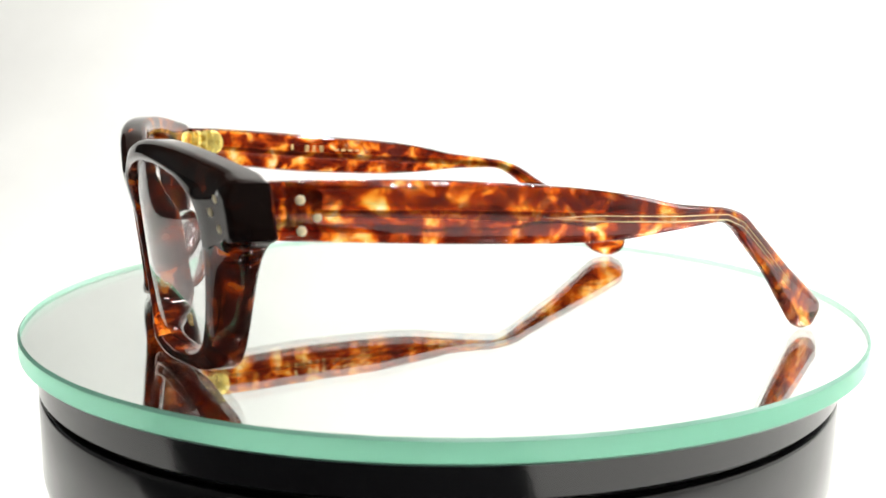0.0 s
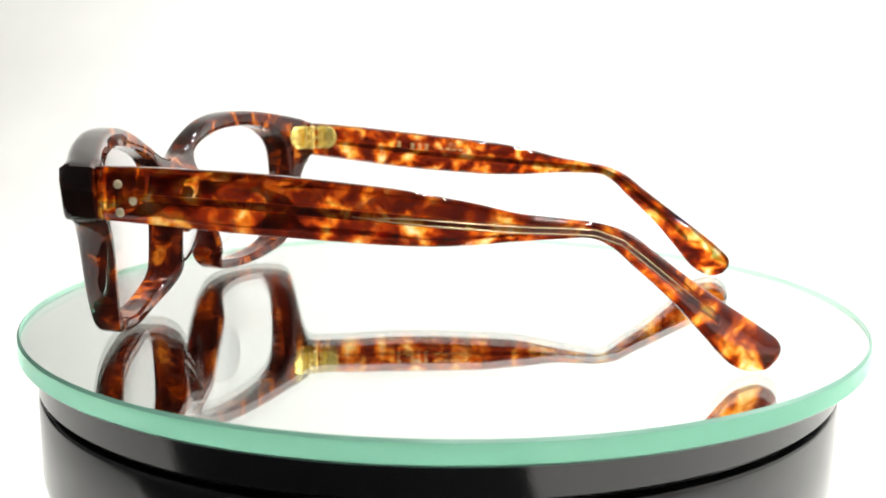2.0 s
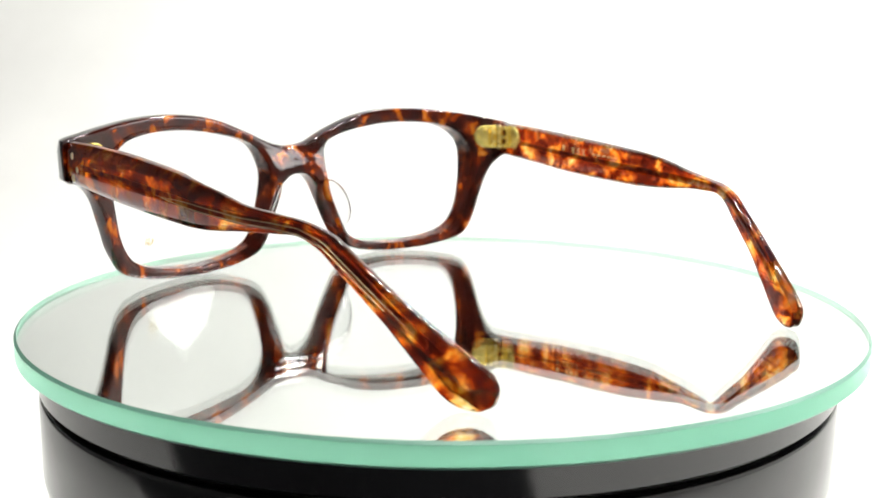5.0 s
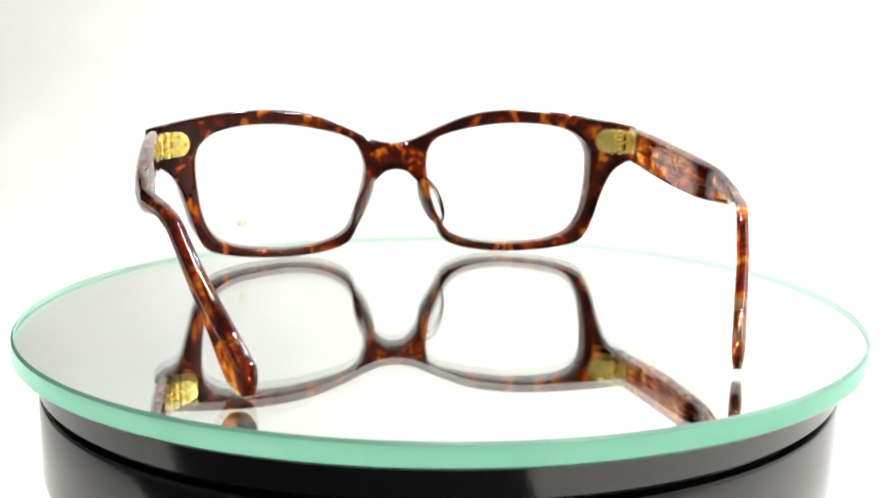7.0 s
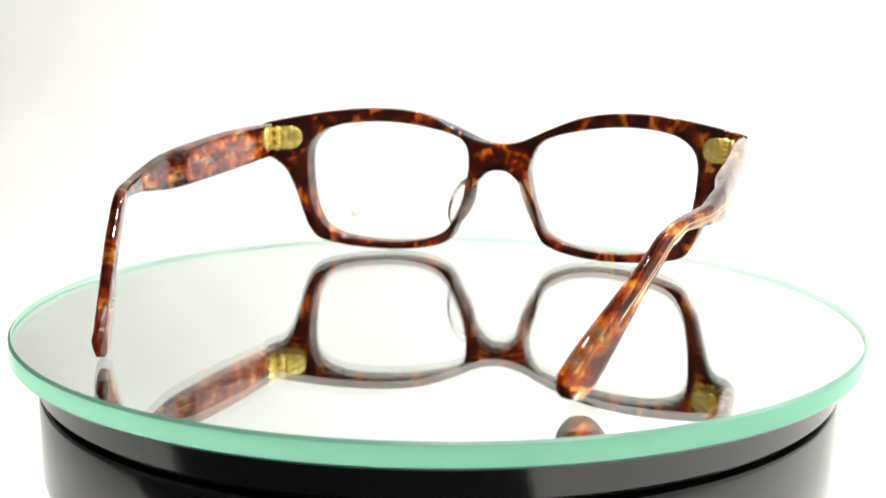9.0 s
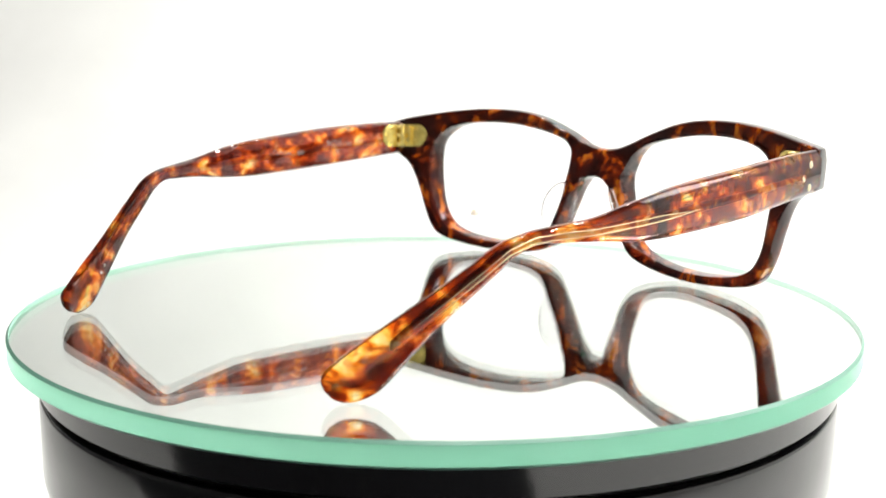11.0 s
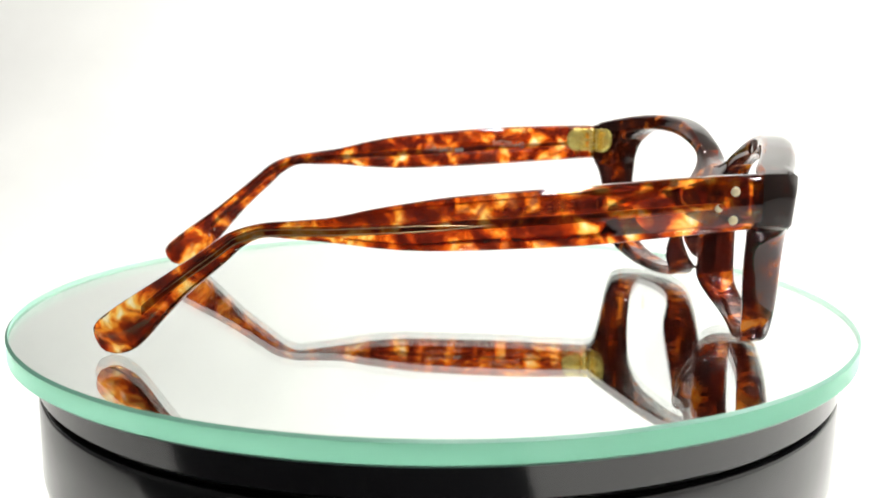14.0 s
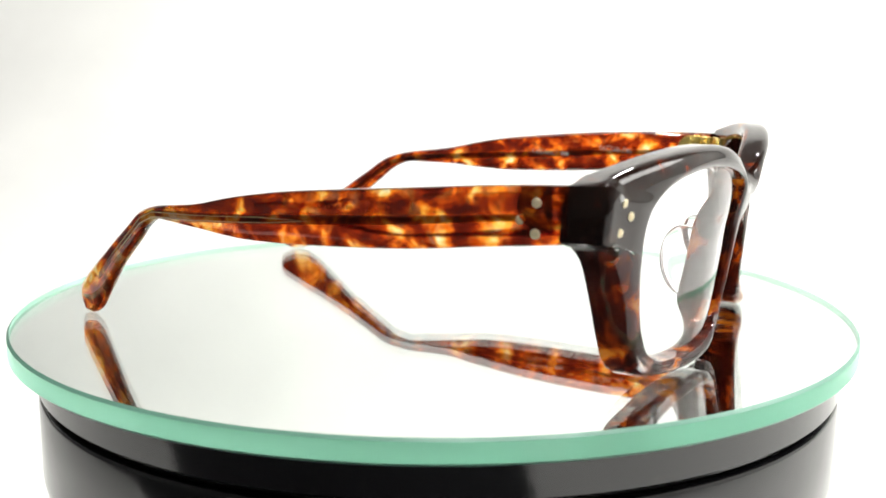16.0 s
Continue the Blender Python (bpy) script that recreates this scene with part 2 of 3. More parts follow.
def crossing(path, angle):
    """Where the ray from the lens's middle meets an outline."""
    c = Vector(LENS_CENTRE)
    d = Vector((math.cos(angle), math.sin(angle)))
    best = None
    for a, b in zip(path, path[1:]):
        e = b - a
        det = d.x * -e.y + e.x * d.y
        if abs(det) < 1e-12:
            continue
        r = a - c
        k = (r.x * -e.y + e.x * r.y) / det
        s = (d.x * r.y - d.y * r.x) / det
        if k > 0 and -1e-6 <= s <= 1 + 1e-6 and (best is None or k < best):
            best = k
    return c + d * best


def resampled(path, step):
    out, gone = [path[0]], 0.0
    for a, b in zip(path, path[1:]):
        gone += (b - a).length
        if gone >= step:
            out.append(b)
            gone = 0.0
    if (out[-1] - path[-1]).length < step * 0.6:
        out.pop()
    return out + [path[-1]]


def front_frame(parent):
    """Both rims, bridge and end pieces: a rounded section swept round each lens opening."""
    hole = spline(OPENING, 10, True)
    hole.append(hole[0])
    corner = [Vector(p) for p in ((77.3, 42.0), (77.6, 41.4), (77.6, 39.0), (77.6, 36.5), (77.6, 34.0), (77.6, 31.8), (77.3, 31.1))]
    outer = resampled(spline(OUTLINE_TOP, 12) + corner + spline(OUTLINE_LOW, 12), 0.8)
    n = len(outer)
    c = Vector(LENS_CENTRE)
    bm = bmesh.new()

    def point(p, depth, side):
        t = thickness(p.x, p.y)
        x = p.x - 1.6 * smoothstep(69, 77, p.x) * max(0, min(1, depth / t))
        return bm.verts.new((side * x, rear_y(p.x, p.y) + depth - nose_swell(p.x, p.y) * max(0, 1 - depth / t), p.y))

    for side in (-1, 1):
        cols = []
        for k, o in enumerate(outer):
            a = Vector((-outer[1].x, outer[1].y)) if k == 0 else outer[k - 1]
            b = Vector((-outer[-2].x, outer[-2].y)) if k == n - 1 else outer[k + 1]
            t = (b - a).normalized()
            inward = Vector((t.y, -t.x))
            i = crossing(hole, math.atan2(o.y - c.y, o.x - c.x))
            out_i = (i - c).normalized()
            w = (o - i).length
            rr, rf = min(1.1, 0.3 * w), min(3.2 - 2.2 * smoothstep(68, 74, o.x) * (1 - smoothstep(40, 42.3, o.y)), (0.4 + 0.16 * smoothstep(30, 38, o.y)) * w)
            T = thickness(o.x, o.y)
            Ti = thickness(i.x, i.y)
            r0, r1, f0, f1 = i + out_i * min(1.0, 0.3 * w), o + inward * rr, i + out_i * 1.0, o + inward * rf
            flank = 1.1 * smoothstep(56, 64, o.x) * smoothstep(5, 14, o.y) * (1 - smoothstep(20, 31, o.y))
            ring = [(i, 0.9), (i + out_i * 0.27, 0.27), (r0, 0), (r0.lerp(r1, 0.33), 0), (r0.lerp(r1, 0.67), 0), (r1, 0), (o + inward * rr * 0.3, rr * 0.28), (o, rr),
                    (o - inward * flank, T * 0.52), (o, T - rf), (o + inward * rf * 0.12, T - rf * 0.55), (o + inward * rf * 0.45, T - rf * 0.16), (f1, T), (f0.lerp(f1, 0.67), T), (f0.lerp(f1, 0.33), T), (f0, Ti), (i + out_i * 0.3, Ti - 0.3), (i, Ti - 1.0)]
            cols.append([point(p, d, side) for p, d in ring])
        first, last = cols[0], cols[-1]
        m = len(first)
        cuts = 6                # the middle of the bridge, where both halves meet
        for k in range(1, cuts):
            u = 1 - k / cuts
            col = [None] * m
            zr = last[5].co.z + (first[5].co.z - last[5].co.z) * (1 - u)
            zf = last[12].co.z + (first[12].co.z - last[12].co.z) * (1 - u)
            zm = (zr + zf) / 2
            i = crossing(hole, math.pi + math.atan2(c.y - zm, c.x) if zm < c.y else math.pi - math.atan2(zm - c.y, c.x))
            out_i = (i - c).normalized()
            er, ef = Vector((0, zr)), Vector((0, zf))
            r0, f0, Ti = i + out_i * 1.0, i + out_i * 1.0, thickness(i.x, i.y)
            for q, (p, d) in {0: (i, 0.9), 1: (i + out_i * 0.27, 0.27), 2: (r0, 0), 3: (r0.lerp(er, 0.33), 0), 4: (r0.lerp(er, 0.67), 0), 5: (er, 0), 12: (ef, Ti), 13: (f0.lerp(ef, 0.67), Ti), 14: (f0.lerp(ef, 0.33), Ti), 15: (f0, Ti), 16: (i + out_i * 0.3, Ti - 0.3), 17: (i, Ti - 1.0)}.items():
                col[q] = point(p, d, side)
            cols.append(col)
        N = len(cols)
        for k in range(N):
            A, B = cols[k], cols[(k + 1) % N]
            for q in range(m):
                vs = [A[q], A[(q + 1) % m], B[(q + 1) % m], B[q]]
                if None not in vs:
                    bridge = k >= n - 1
                    if bridge and 5 <= q < 12:
                        continue
                    f = bm.faces.new(vs)    # the front is faced with a darker sheet than the back
                    f.material_index = int((9 <= q <= 15 and vs[0].co.z > 29) or (q in (7, 8) and (vs[0].co.z > 39 or (vs[0].co.z > 30 and abs(vs[0].co.x) > 70))))
    bmesh.ops.remove_doubles(bm, verts=[v for v in bm.verts if abs(v.co.x) < 1e-4], dist=1e-3)
    for v in bm.verts:
        v.co = Vector((v.co.x + X0, v.co.y, v.co.z)) * MM
    ob = part("front_frame", bm, FRONT_CELLULOID, parent, "dark mottled tortoiseshell front with thick rims")
    ob.data.materials.append(FRONT_LAMINATE)
    ob.modifiers.new("even_normals", "WEIGHTED_NORMAL").keep_sharp = True
    return sharp(ob, 48)


def lens(parent, side):
    hole = spline(OPENING, 6, True)
    bm = bmesh.new()
    c = Vector(LENS_CENTRE)
    layers = []
    for dy in (4.3, 4.75):
        rings = []
        for f in (0.25, 0.5, 0.75, 1.012):
            rings.append([bm.verts.new(((X0 + side * q.x) * MM, (rear_y(q.x, q.y) + dy + 1.2 * (1 - f * f)) * MM, q.y * MM)) for q in (c.lerp(p, f) for p in hole)])
        mid = bm.verts.new(((X0 + side * c.x) * MM, (rear_y(c.x, c.y) + dy + 1.2) * MM, c.y * MM))
        n = len(hole)
        for k in range(n):
            j = (k + 1) % n
            bm.faces.new((mid, rings[0][k], rings[0][j]))
            for a, b in zip(rings, rings[1:]):
                bm.faces.new((a[k], b[k], b[j], a[j]))
        layers.append(rings[-1])
    n = len(hole)
    for k in range(n):
        j = (k + 1) % n
        bm.faces.new((layers[0][k], layers[0][j], layers[1][j], layers[1][k]))
    ob = part("lens", bm, LENS, parent, "clear plastic demo lens")
    ob.visible_shadow = False
    return sharp(ob, 40)


def nose_pad(parent, side):
    bm = bmesh.new()
    bmesh.ops.create_uvsphere(bm, u_segments=24, v_segments=16, radius=1)
    m = Matrix.Translation(((X0 + side * 11.0) * MM, (rear_y(11, 18) - 3.2) * MM, 18.0 * MM)) @ pose(0, 0, 0, 0, 0, side * 28) @ pose(0, 0, 0, 0, -side * 20, 0) @ Matrix.Diagonal((1.15 * MM, 6.2 * MM, 8.6 * MM, 1))
    bmesh.ops.transform(bm, matrix=m, verts=bm.verts)
    return part("nose_pad", bm, PAD, parent, "clear acetate nose pad")


# top edge and bottom edge of a temple, in pairs (y, z) from the hinge to the tip
TEMPLE = [((5.6, 41.9), (5.6, 31.2)), ((-8, 41.4), (-8, 30.2)), ((-29, 39.9), (-29, 28.6)), ((-52, 37.9), (-52, 27.5)), ((-62, 36.6), (-62, 27.5)), ((-70, 35.2), (-70, 27.9)), ((-78, 33.4), (-78, 28.7)), ((-87, 32.2), (-87, 29.1)), ((-93.5, 31.3), (-92.3, 29.1)),
          ((-99.5, 29.2), (-96.6, 27.1)), ((-105, 25.2), (-100.6, 23.4)), ((-111, 20.9), (-104.9, 19.5)), ((-117.5, 16.3), (-109.8, 14.8)), ((-124, 11.8), (-115, 8.9)), ((-129, 8.0), (-120, 3.2)), ((-130.8, 5.6), (-122.6, 1.2)), ((-130.6, 3.2), (-125.5, 0.25)), ((-129.6, 1.5), (-127.6, 0.35))]
TEMPLE_X = [(10, 77.0), (0, 77.2), (-25, 76.7), (-52, 75.4), (-66, 74.4), (-80, 72.2), (-95, 67.0), (-110, 60.6), (-131, 50.3)]


def arm_thick(y):
    """Thickness of an arm: stout at the hinge, a thin blade behind the ear bend."""
    return 4.3 - 1.6 * smoothstep(53, 64, -y) + 0.1 * smoothstep(90, 120, -y)


def arm_shift(y):
    """The arms stand slightly askew to the front."""
    return 0.0145 * y


def temple_x(y):
    pts = TEMPLE_X[::-1]
    return float(np.interp(y, [p[0] for p in pts], [p[1] for p in pts]))


arm_mid = {}


def temple(parent, side):
    def set_arm(p, high=True):  # one arm sits a little higher and longer than the other
        lift = ((1.3 if side < 0 else -0.5) if high else (0.4 if side < 0 else -1.0)) * smoothstep(-12, 35, -p[0]) * (1 - smoothstep(98, 120, -p[0]))
        return (p[0] * (1.012 if side < 0 else 1.002), p[1] + lift, 0)
    arm_mid[side] = [((set_arm(a)[0] + set_arm(b)[0]) / 2, (set_arm(a)[1] + set_arm(b, False)[1]) / 2) for a, b in TEMPLE][::-1]
    tops = spline([set_arm(a) for a, b in TEMPLE], 6)
    lows = spline([set_arm(b, False) for a, b in TEMPLE], 6)
    bm = bmesh.new()
    rows = []
    n = len(tops)
    for k, (a, b) in enumerate(zip(tops, lows)):
        y = (a.x + b.x) / 2
        thick = arm_thick(y)
        slim = thick * 0.4 * smoothstep(n - 20, n, k) ** 1.5
        thick -= slim
        h = (a - b).length
        cy = min(0.19 * h, 2.0)
        prof = [(0.0, 0.36), (cy * 0.14, 0.22), (cy, 0.0), (h / 2, -0.03), (h - cy, 0.0), (h - cy * 0.14, 0.22), (h, 0.36), (h, 0.68), (h - cy * 0.35, 0.95), (h - cy * 0.8, 1.0), (h / 2, 1.0), (cy * 0.8, 1.0), (cy * 0.35, 0.95), (0.0, 0.68)]
        up = (a - b) / max(h, 1e-6)
        row = []
        for v, d in prof:
            q = b + up * v
            slope = (temple_x(q.x + 2) - temple_x(q.x - 2)) / 4
            nx, ny = 1 / math.hypot(1, slope), -slope / math.hypot(1, slope)
            miter = -1.0 * d if k == 0 else 0.0
            row.append(bm.verts.new(((arm_shift(q.x) + side * (temple_x(q.x) - nx * (d * thick + slim / 2))) * MM, (q.x - ny * (d * thick + slim / 2) + miter) * MM, q.y * MM)))
        rows.append(row)
    m = len(rows[0])
    for ra, rb in zip(rows, rows[1:]):
        for k in range(m):
            bm.faces.new((ra[k], ra[(k + 1) % m], rb[(k + 1) % m], rb[k]))
    bm.faces.new(rows[0])
    bm.faces.new(rows[-1][::-1])
    ob = part("temple", bm, TEMPLE_CELLULOID, parent, "amber and brown mottled tortoiseshell temple arm")
    return sharp(ob, 40)


def rivets(parent, side, arm):
    for y, z in ((0.0, 38.6), (-3.1, 35.4), (-0.2, 33.0)):
        part("rivet", disc_at(((arm_shift(y) + side * (temple_x(y) - 0.22)) * MM, y * MM, z * MM), (side, 0, 0), 0.95 * MM, 0.34 * MM), PIN_METAL, arm, "pale gold rivet head")


def plate(points, thick, place):
    """A flat plate from an outline (u, v) in millimetres; place maps (u, v, height) to a point."""
    bm = bmesh.new()
    low = [bm.verts.new(Vector(place(u, v, 0.0)) * MM) for u, v in points]
    mid = [bm.verts.new(Vector(place(u, v, thick * 0.75)) * MM) for u, v in points]
    cu, cv = sum(p[0] for p in points) / len(points), sum(p[1] for p in points) / len(points)
    top = [bm.verts.new(Vector(place(u + (cu - u) * 0.05, v + (cv - v) * 0.05, thick)) * MM) for u, v in points]
    n = len(points)
    for k in range(n):
        j = (k + 1) % n
        bm.faces.new((low[k], low[j], mid[j], mid[k]))
        bm.faces.new((mid[k], mid[j], top[j], top[k]))
    bm.faces.new(top)
    bm.faces.new(low[::-1])
    return bm


def tongue(length, half, steps=14):
    """Outline of a hinge leaf: square at u = 0, rounded at its far end."""
    r = half * 0.92
    return [(0, -half), (0, half)] + [(length - r + r * math.sin(a), half * math.cos(a)) for a in (math.pi * k / steps for k in range(steps + 1))]


HINGE_Z, HINGE_HALF = 37.4, 3.7


def hinge(parent, side):
    """Five-barrel hinge: a leaf on the rim's back, a leaf on the arm's inside, barrels between."""
    h = part("hinge", plate(tongue(7.2, HINGE_HALF), 0.55, lambda u, v, w: (X0 + side * (71.6 - u), rear_y(71.6 - u, HINGE_Z + v) + 0.1 - w, HINGE_Z + v)), GOLD, parent, "polished gold five barrel hinge")
    inner = lambda y: temple_x(y) - 4.3
    part("arm_leaf", plate(tongue(6.6, HINGE_HALF), 0.55, lambda u, v, w: (arm_shift(2.0 - u) + side * (inner(2.0 - u) + 0.1 - w), 2.0 - u, HINGE_Z + v)), GOLD, h)
    bx, by = X0 + side * 71.0, 3.3
    n = 5
    step = 2 * HINGE_HALF / n
    for k in range(n):
        z = HINGE_Z - HINGE_HALF + step * k + 0.12
        bm = lathe([(0, 0), (0.95 * MM, 0), (1.15 * MM, 0.15 * MM), (1.15 * MM, (step - 0.4) * MM), (0.95 * MM, (step - 0.25) * MM), (0, (step - 0.25) * MM)], 18)
        bmesh.ops.translate(bm, vec=(bx * MM, by * MM, z * MM), verts=bm.verts)
        part("barrel", bm, GOLD, h)
        lean = (-side * 1.5, 0.9) if k % 2 else (side * 0.25, -1.7)
        part("knuckle", box((1.0 * MM, 1.6 * MM, (step - 0.4) * MM), Matrix.Translation(((bx + lean[0]) * MM, (by + lean[1]) * MM, (z + step / 2 - 0.1) * MM)) @ pose(0, 0, 0, 0, 0, side * 60 if k % 2 else side * 8), 0.12 * MM), GOLD, h)
    part("rib", box((0.9 * MM, 1.1 * MM, 7.3 * MM), Matrix.Translation(((X0 + side * 69.2) * MM, 4.9 * MM, HINGE_Z * MM)) @ pose(0, 0, 0, 0, 0, -side * 22), 0.15 * MM), GOLD, h)
    part("rib", box((1.0 * MM, 0.9 * MM, 7.3 * MM), Matrix.Translation(((X0 + side * 72.4) * MM, 0.7 * MM, HINGE_Z * MM)), 0.15 * MM), GOLD, h)
    part("hinge_pin", lathe([(0, (HINGE_Z - 3.9) * MM), (0.55 * MM, (HINGE_Z - 3.9) * MM), (0.55 * MM, (HINGE_Z + 3.75) * MM), (0, (HINGE_Z + 3.9) * MM)], 14), CORE_METAL, h).location = (bx * MM, by * MM, 0)
    for u, v in ((3.9, 2.2), (3.9, -2.2), (6.0, 0.0)):
        x = 71.6 - u
        part("pin_head", disc_at(((X0 + side * x) * MM, (rear_y(x, HINGE_Z + v) - 0.42) * MM, (HINGE_Z + v) * MM), (0, -1, 0), 0.55 * MM, 0.22 * MM, 14, 0.12 * MM), GOLD, h)
    for u, v in ((2.9, 2.2), (2.9, -2.2), (5.3, 0.0)):
        y = 2.0 - u
        part("pin_head", disc_at(((arm_shift(y) + side * (inner(y) - 0.42)) * MM, y * MM, (HINGE_Z + v) * MM), (-side, 0, 0), 0.85 * MM, 0.26 * MM, 16, 0.2 * MM), GOLD, h)
    return h


def front_rivets(front):
    """Three pin heads let into each end piece, square to its face."""
    shell = BVHTree.FromPolygons([v.co for v in front.data.vertices], [p.vertices for p in front.data.polygons])
    for side in (-1, 1):
        for x, z in ((71.4, 38.6), (69.3, 36.0), (71.6, 33.2)):
            spot, normal, _, _ = shell.ray_cast(Vector(((X0 + side * x) * MM, 0.04, z * MM)), Vector((0, -1, 0)))
            if normal.y < 0:
                normal = -normal
            part("rivet", disc_at(spot - normal * 0.1 * MM, normal, 0.85 * MM, 0.26 * MM), PIN_METAL, front, "pale gold rivet head")


def core_wire(arm, side):
    """A flat metal core runs through the arm; two pale strips added on the outer face at the back stand for its
    highlights.
    """
    def line(name, y0, y1, offset, half, proud, mat, label):
        bm = bmesh.new()
        rows = []
        for k in range(61):
            y = y0 + (y1 - y0) * k / 60
            taper = min(1.0, k / 4, (60 - k) / 6)
            z = float(np.interp(y, [p[0] for p in arm_mid[side]], [p[1] for p in arm_mid[side]])) - 0.3 + offset * min(1.0, k / 10)
            w, x = half * (0.15 + 0.85 * taper), temple_x(y) + 0.06
            rows.append([bm.verts.new(((arm_shift(y) + side * (x + o)) * MM, y * MM, (z + v * w) * MM)) for v, o in ((-1, -0.1), (-0.5, proud * 0.75), (0, proud), (0.5, proud * 0.75), (1, -0.1))])
        for a, b in zip(rows, rows[1:]):
            for i in range(4):
                bm.faces.new((a[i], a[i + 1], b[i + 1], b[i]))
        part(name, bm, mat, arm, label)

    bm = bmesh.new()            # the flat core itself, set in the middle of the arm's thickness
    rows = []
    for k in range(81):
        y = -3.0 - 116.0 * k / 80
        z = float(np.interp(y, [p[0] for p in arm_mid[side]], [p[1] for p in arm_mid[side]])) - 0.3
        x, high, deep = temple_x(y) - arm_thick(y) / 2, 0.6 + 0.3 * smoothstep(0, 50, -y), 0.45
        rows.append([bm.verts.new(((arm_shift(y) + side * (x + dx * deep)) * MM, y * MM, (z + dz * high) * MM)) for dx, dz in ((-1, -0.8), (-0.7, -1), (0.7, -1), (1, -0.8), (1, 0.8), (0.7, 1), (-0.7, 1), (-1, 0.8))])
    for a, b in zip(rows, rows[1:]):
        for i in range(8):
            bm.faces.new((a[i], a[(i + 1) % 8], b[(i + 1) % 8], b[i]))
    bm.faces.new(rows[0])
    bm.faces.new(rows[-1][::-1])
    part("core_wire", bm, CORE_METAL, arm, "flat metal core seen through the celluloid")
    # raised pale strips put the core's bright edge lines on the surface
    line("core_highlight", -50.0, -116.0, 0.55, 0.15, 0.14, CORE_METAL, "fine pale strip added as the core's highlight")
    line("core_highlight", -47.0, -112.0, -0.55, 0.15, 0.14, CORE_METAL, "fine pale strip added as the core's highlight")


def lettering(text, size, m, mat, parent, label):
    cu = bpy.data.curves.new("lettering", "FONT")
    cu.body, cu.size, cu.extrude = text, size, 0.00003
    tmp = bpy.data.objects.new("lettering", cu)
    scene.collection.objects.link(tmp)
    bpy.context.view_layer.update()
    me = bpy.data.meshes.new_from_object(tmp)
    bpy.data.objects.remove(tmp)
    me.materials.clear()
    me.materials.append(mat)
    me.transform(m)
    ob = new("lettering", me)
    ob.parent = parent
    return tagged(ob, label)


def ink_bar(y, z, wide, high, side, arm, mat, name="printed_bar"):
    x = (arm_shift(y) + side * (temple_x(y) - arm_thick(y) - 0.04)) * MM
    part(name, box((0.05 * MM, wide * MM, high * MM), Matrix.Translation((x, y * MM, z * MM))), mat, arm)


def left_print(arm):
    """White size mark and material mark inside one arm."""
    def at(y, z):
        x = (arm_shift(y) - (temple_x(y) - 4.3 - 0.05)) * MM
        return Matrix.Translation((x, y * MM, z * MM)) @ pose(0, 0, 0, 90, 0, 90) @ pose(0, 0, 0, 0, 0, -4)
    lettering("56\u25a120-145", 2.25 * MM, at(-29.4, 35.6), WHITE_INK, arm, "white printed size mark")
    lettering("Celluloid /", 2.0 * MM, at(-51.3, 34.0), WHITE_INK, arm, "white printed word")
    for k in range(3):
        ink_bar(-41.2 + 0.9 * k, 34.0 - 0.05 * k, 0.6, 1.2, -1, arm, WHITE_INK)
    shell = BVHTree.FromPolygons([v.co for v in arm.data.vertices], [p.vertices for p in arm.data.polygons])
    for y, z in ((-118.2, 10.6), (-119.6, 9.0)):
        spot, normal, _, _ = shell.ray_cast(Vector((0, y * MM, z * MM)), Vector((-1, 0, 0)))
        part("printed_bar", box((0.06 * MM, 1.0 * MM, 0.7 * MM), Matrix.Translation(spot) @ pose(0, 0, 0, 40, 0, -24)), WHITE_INK, arm)


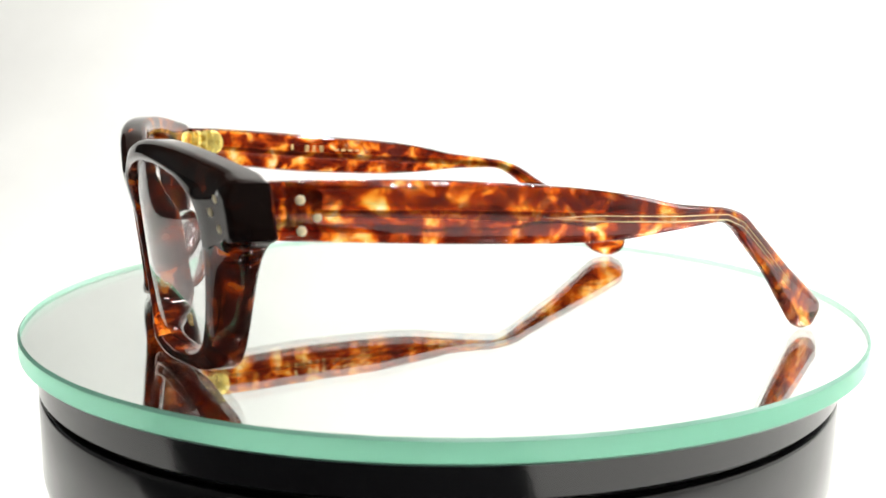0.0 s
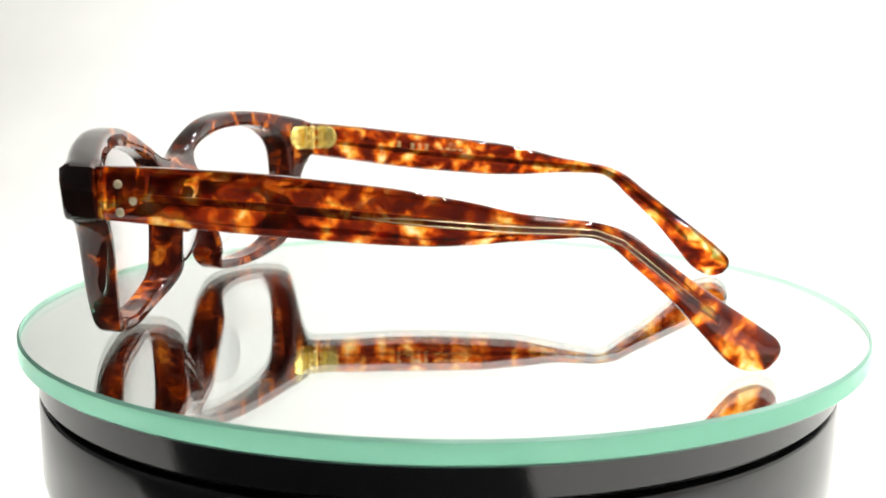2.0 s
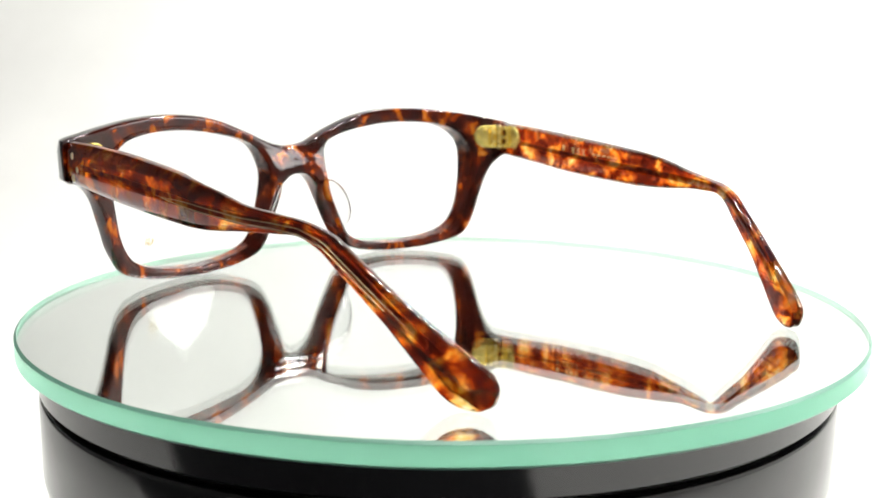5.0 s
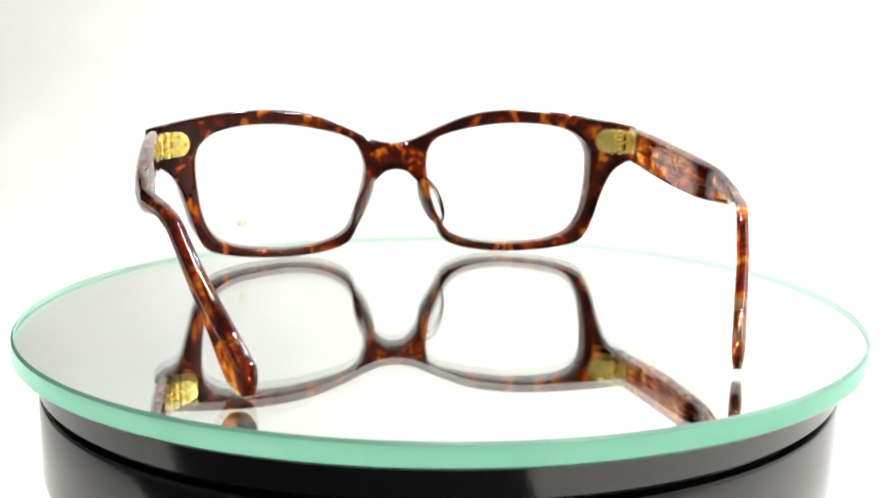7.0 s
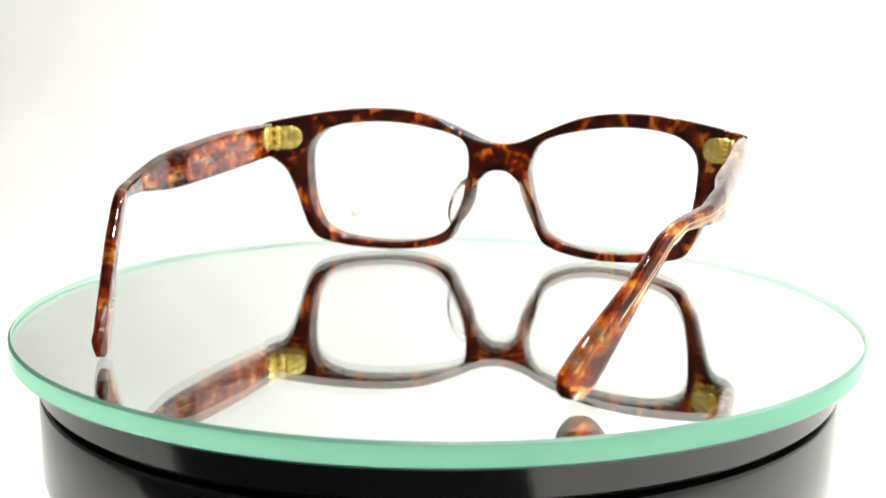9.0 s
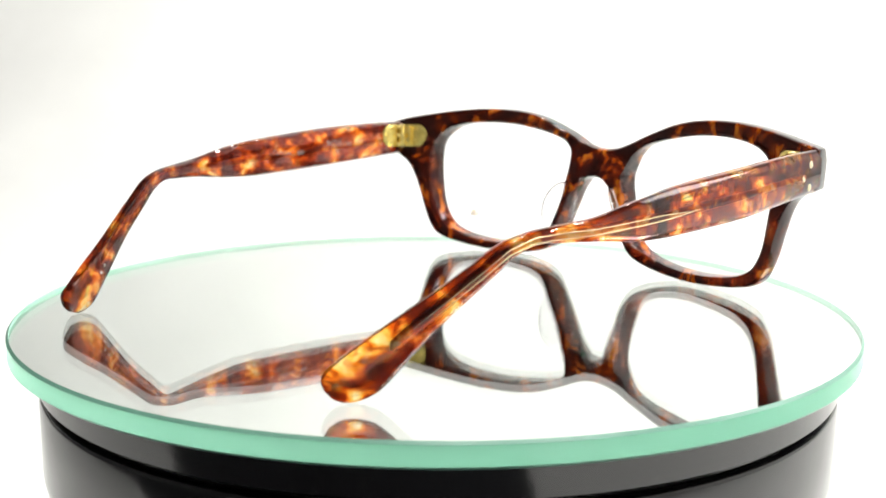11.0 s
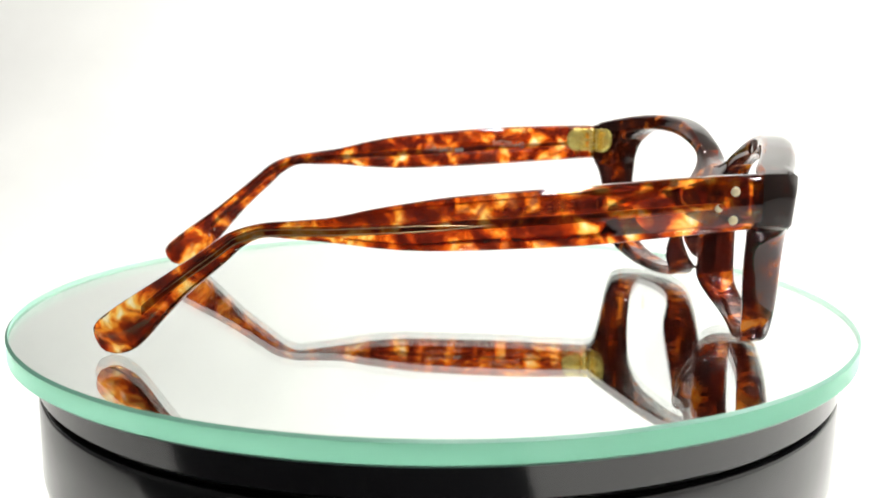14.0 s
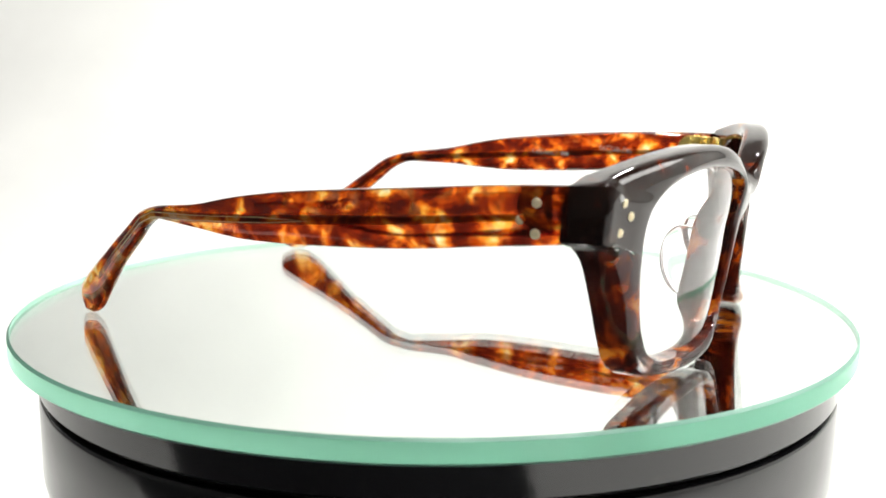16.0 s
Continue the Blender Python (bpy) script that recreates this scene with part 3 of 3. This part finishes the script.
def right_print(arm):
    """Gold characters, too small to read, inside the other arm."""
    ink_bar(-26.0, 35.6, 0.9, 1.7, 1, arm, GOLD_INK)
    for k in range(3):
        y = -30.6 - 2.3 * k
        for dz in (-0.75, 0.0, 0.75):
            ink_bar(y, 35.1 - 0.1 * k + dz, 1.5, 0.32, 1, arm, GOLD_INK)
        ink_bar(y, 35.1 - 0.1 * k, 0.35, 2.0, 1, arm, GOLD_INK)
    for k in range(4):
        ink_bar(-40.0 - 2.2 * k, 34.5 - 0.1 * k, 1.5, 0.6, 1, arm, GOLD_INK)


def lens_mark(lens_part):
    """Small gold printed sign on one lens."""
    for dx, dz, w, h in ((-1.0, 0.2, 0.35, 2.2), (-0.3, -0.3, 0.9, 0.3), (-0.2, 0.7, 0.9, 0.3), (-0.1, 0.1, 0.3, 2.6), (1.1, 0.1, 0.35, 1.6), (1.4, 0.4, 0.7, 0.3), (0.5, -0.7, 0.3, 0.9)):
        x, z = 49.6 - dx, 11.5 + dz
        y = rear_y(x, z) + 4.9
        part("printed_sign", box((w * MM, 0.04 * MM, h * MM), Matrix.Translation(((X0 - x) * MM, y * MM, z * MM)) @ pose(0, 0, 0, 0, 12, 18)), SIGN_INK, lens_part)


def eyeglasses():
    g = tagged(new("eyeglasses"), "tortoiseshell celluloid eyeglasses with gold hinges on a mirror", "eyeglasses")
    front = front_frame(g)
    front_rivets(front)
    for side in (-1, 1):
        pane = lens(g, side)
        nose_pad(g, side)
        arm = temple(g, side)
        rivets(g, side, arm)
        core_wire(arm, side)
        hinge(g, side)
        if side < 0:
            left_print(arm)
            lens_mark(pane)
        else:
            right_print(arm)
    return g


# ---- assembly and movement ----
setting()
table_top_things, platter = turntable_base()
mirror = mirror_disc()
glasses = eyeglasses()
TIMES = [0.5 * k for k in range(33)]


def motions():
    walk(platter, [(t, pose(0, 0, 0, 0, 0, turned(t))) for t in TIMES])
    walk(mirror, [(t, pose(0, 0, TOP, 0, 0, turned(t)) @ pose(0.17 * MM, -1.35 * MM, 0)) for t in TIMES])
    walk(glasses, [(t, pose(0, 0, TOP, 0, 0, turned(t)) @ pose(-2.54 * MM, 51.77 * MM, 0, 0, 0, 2.234)) for t in TIMES])


motions()
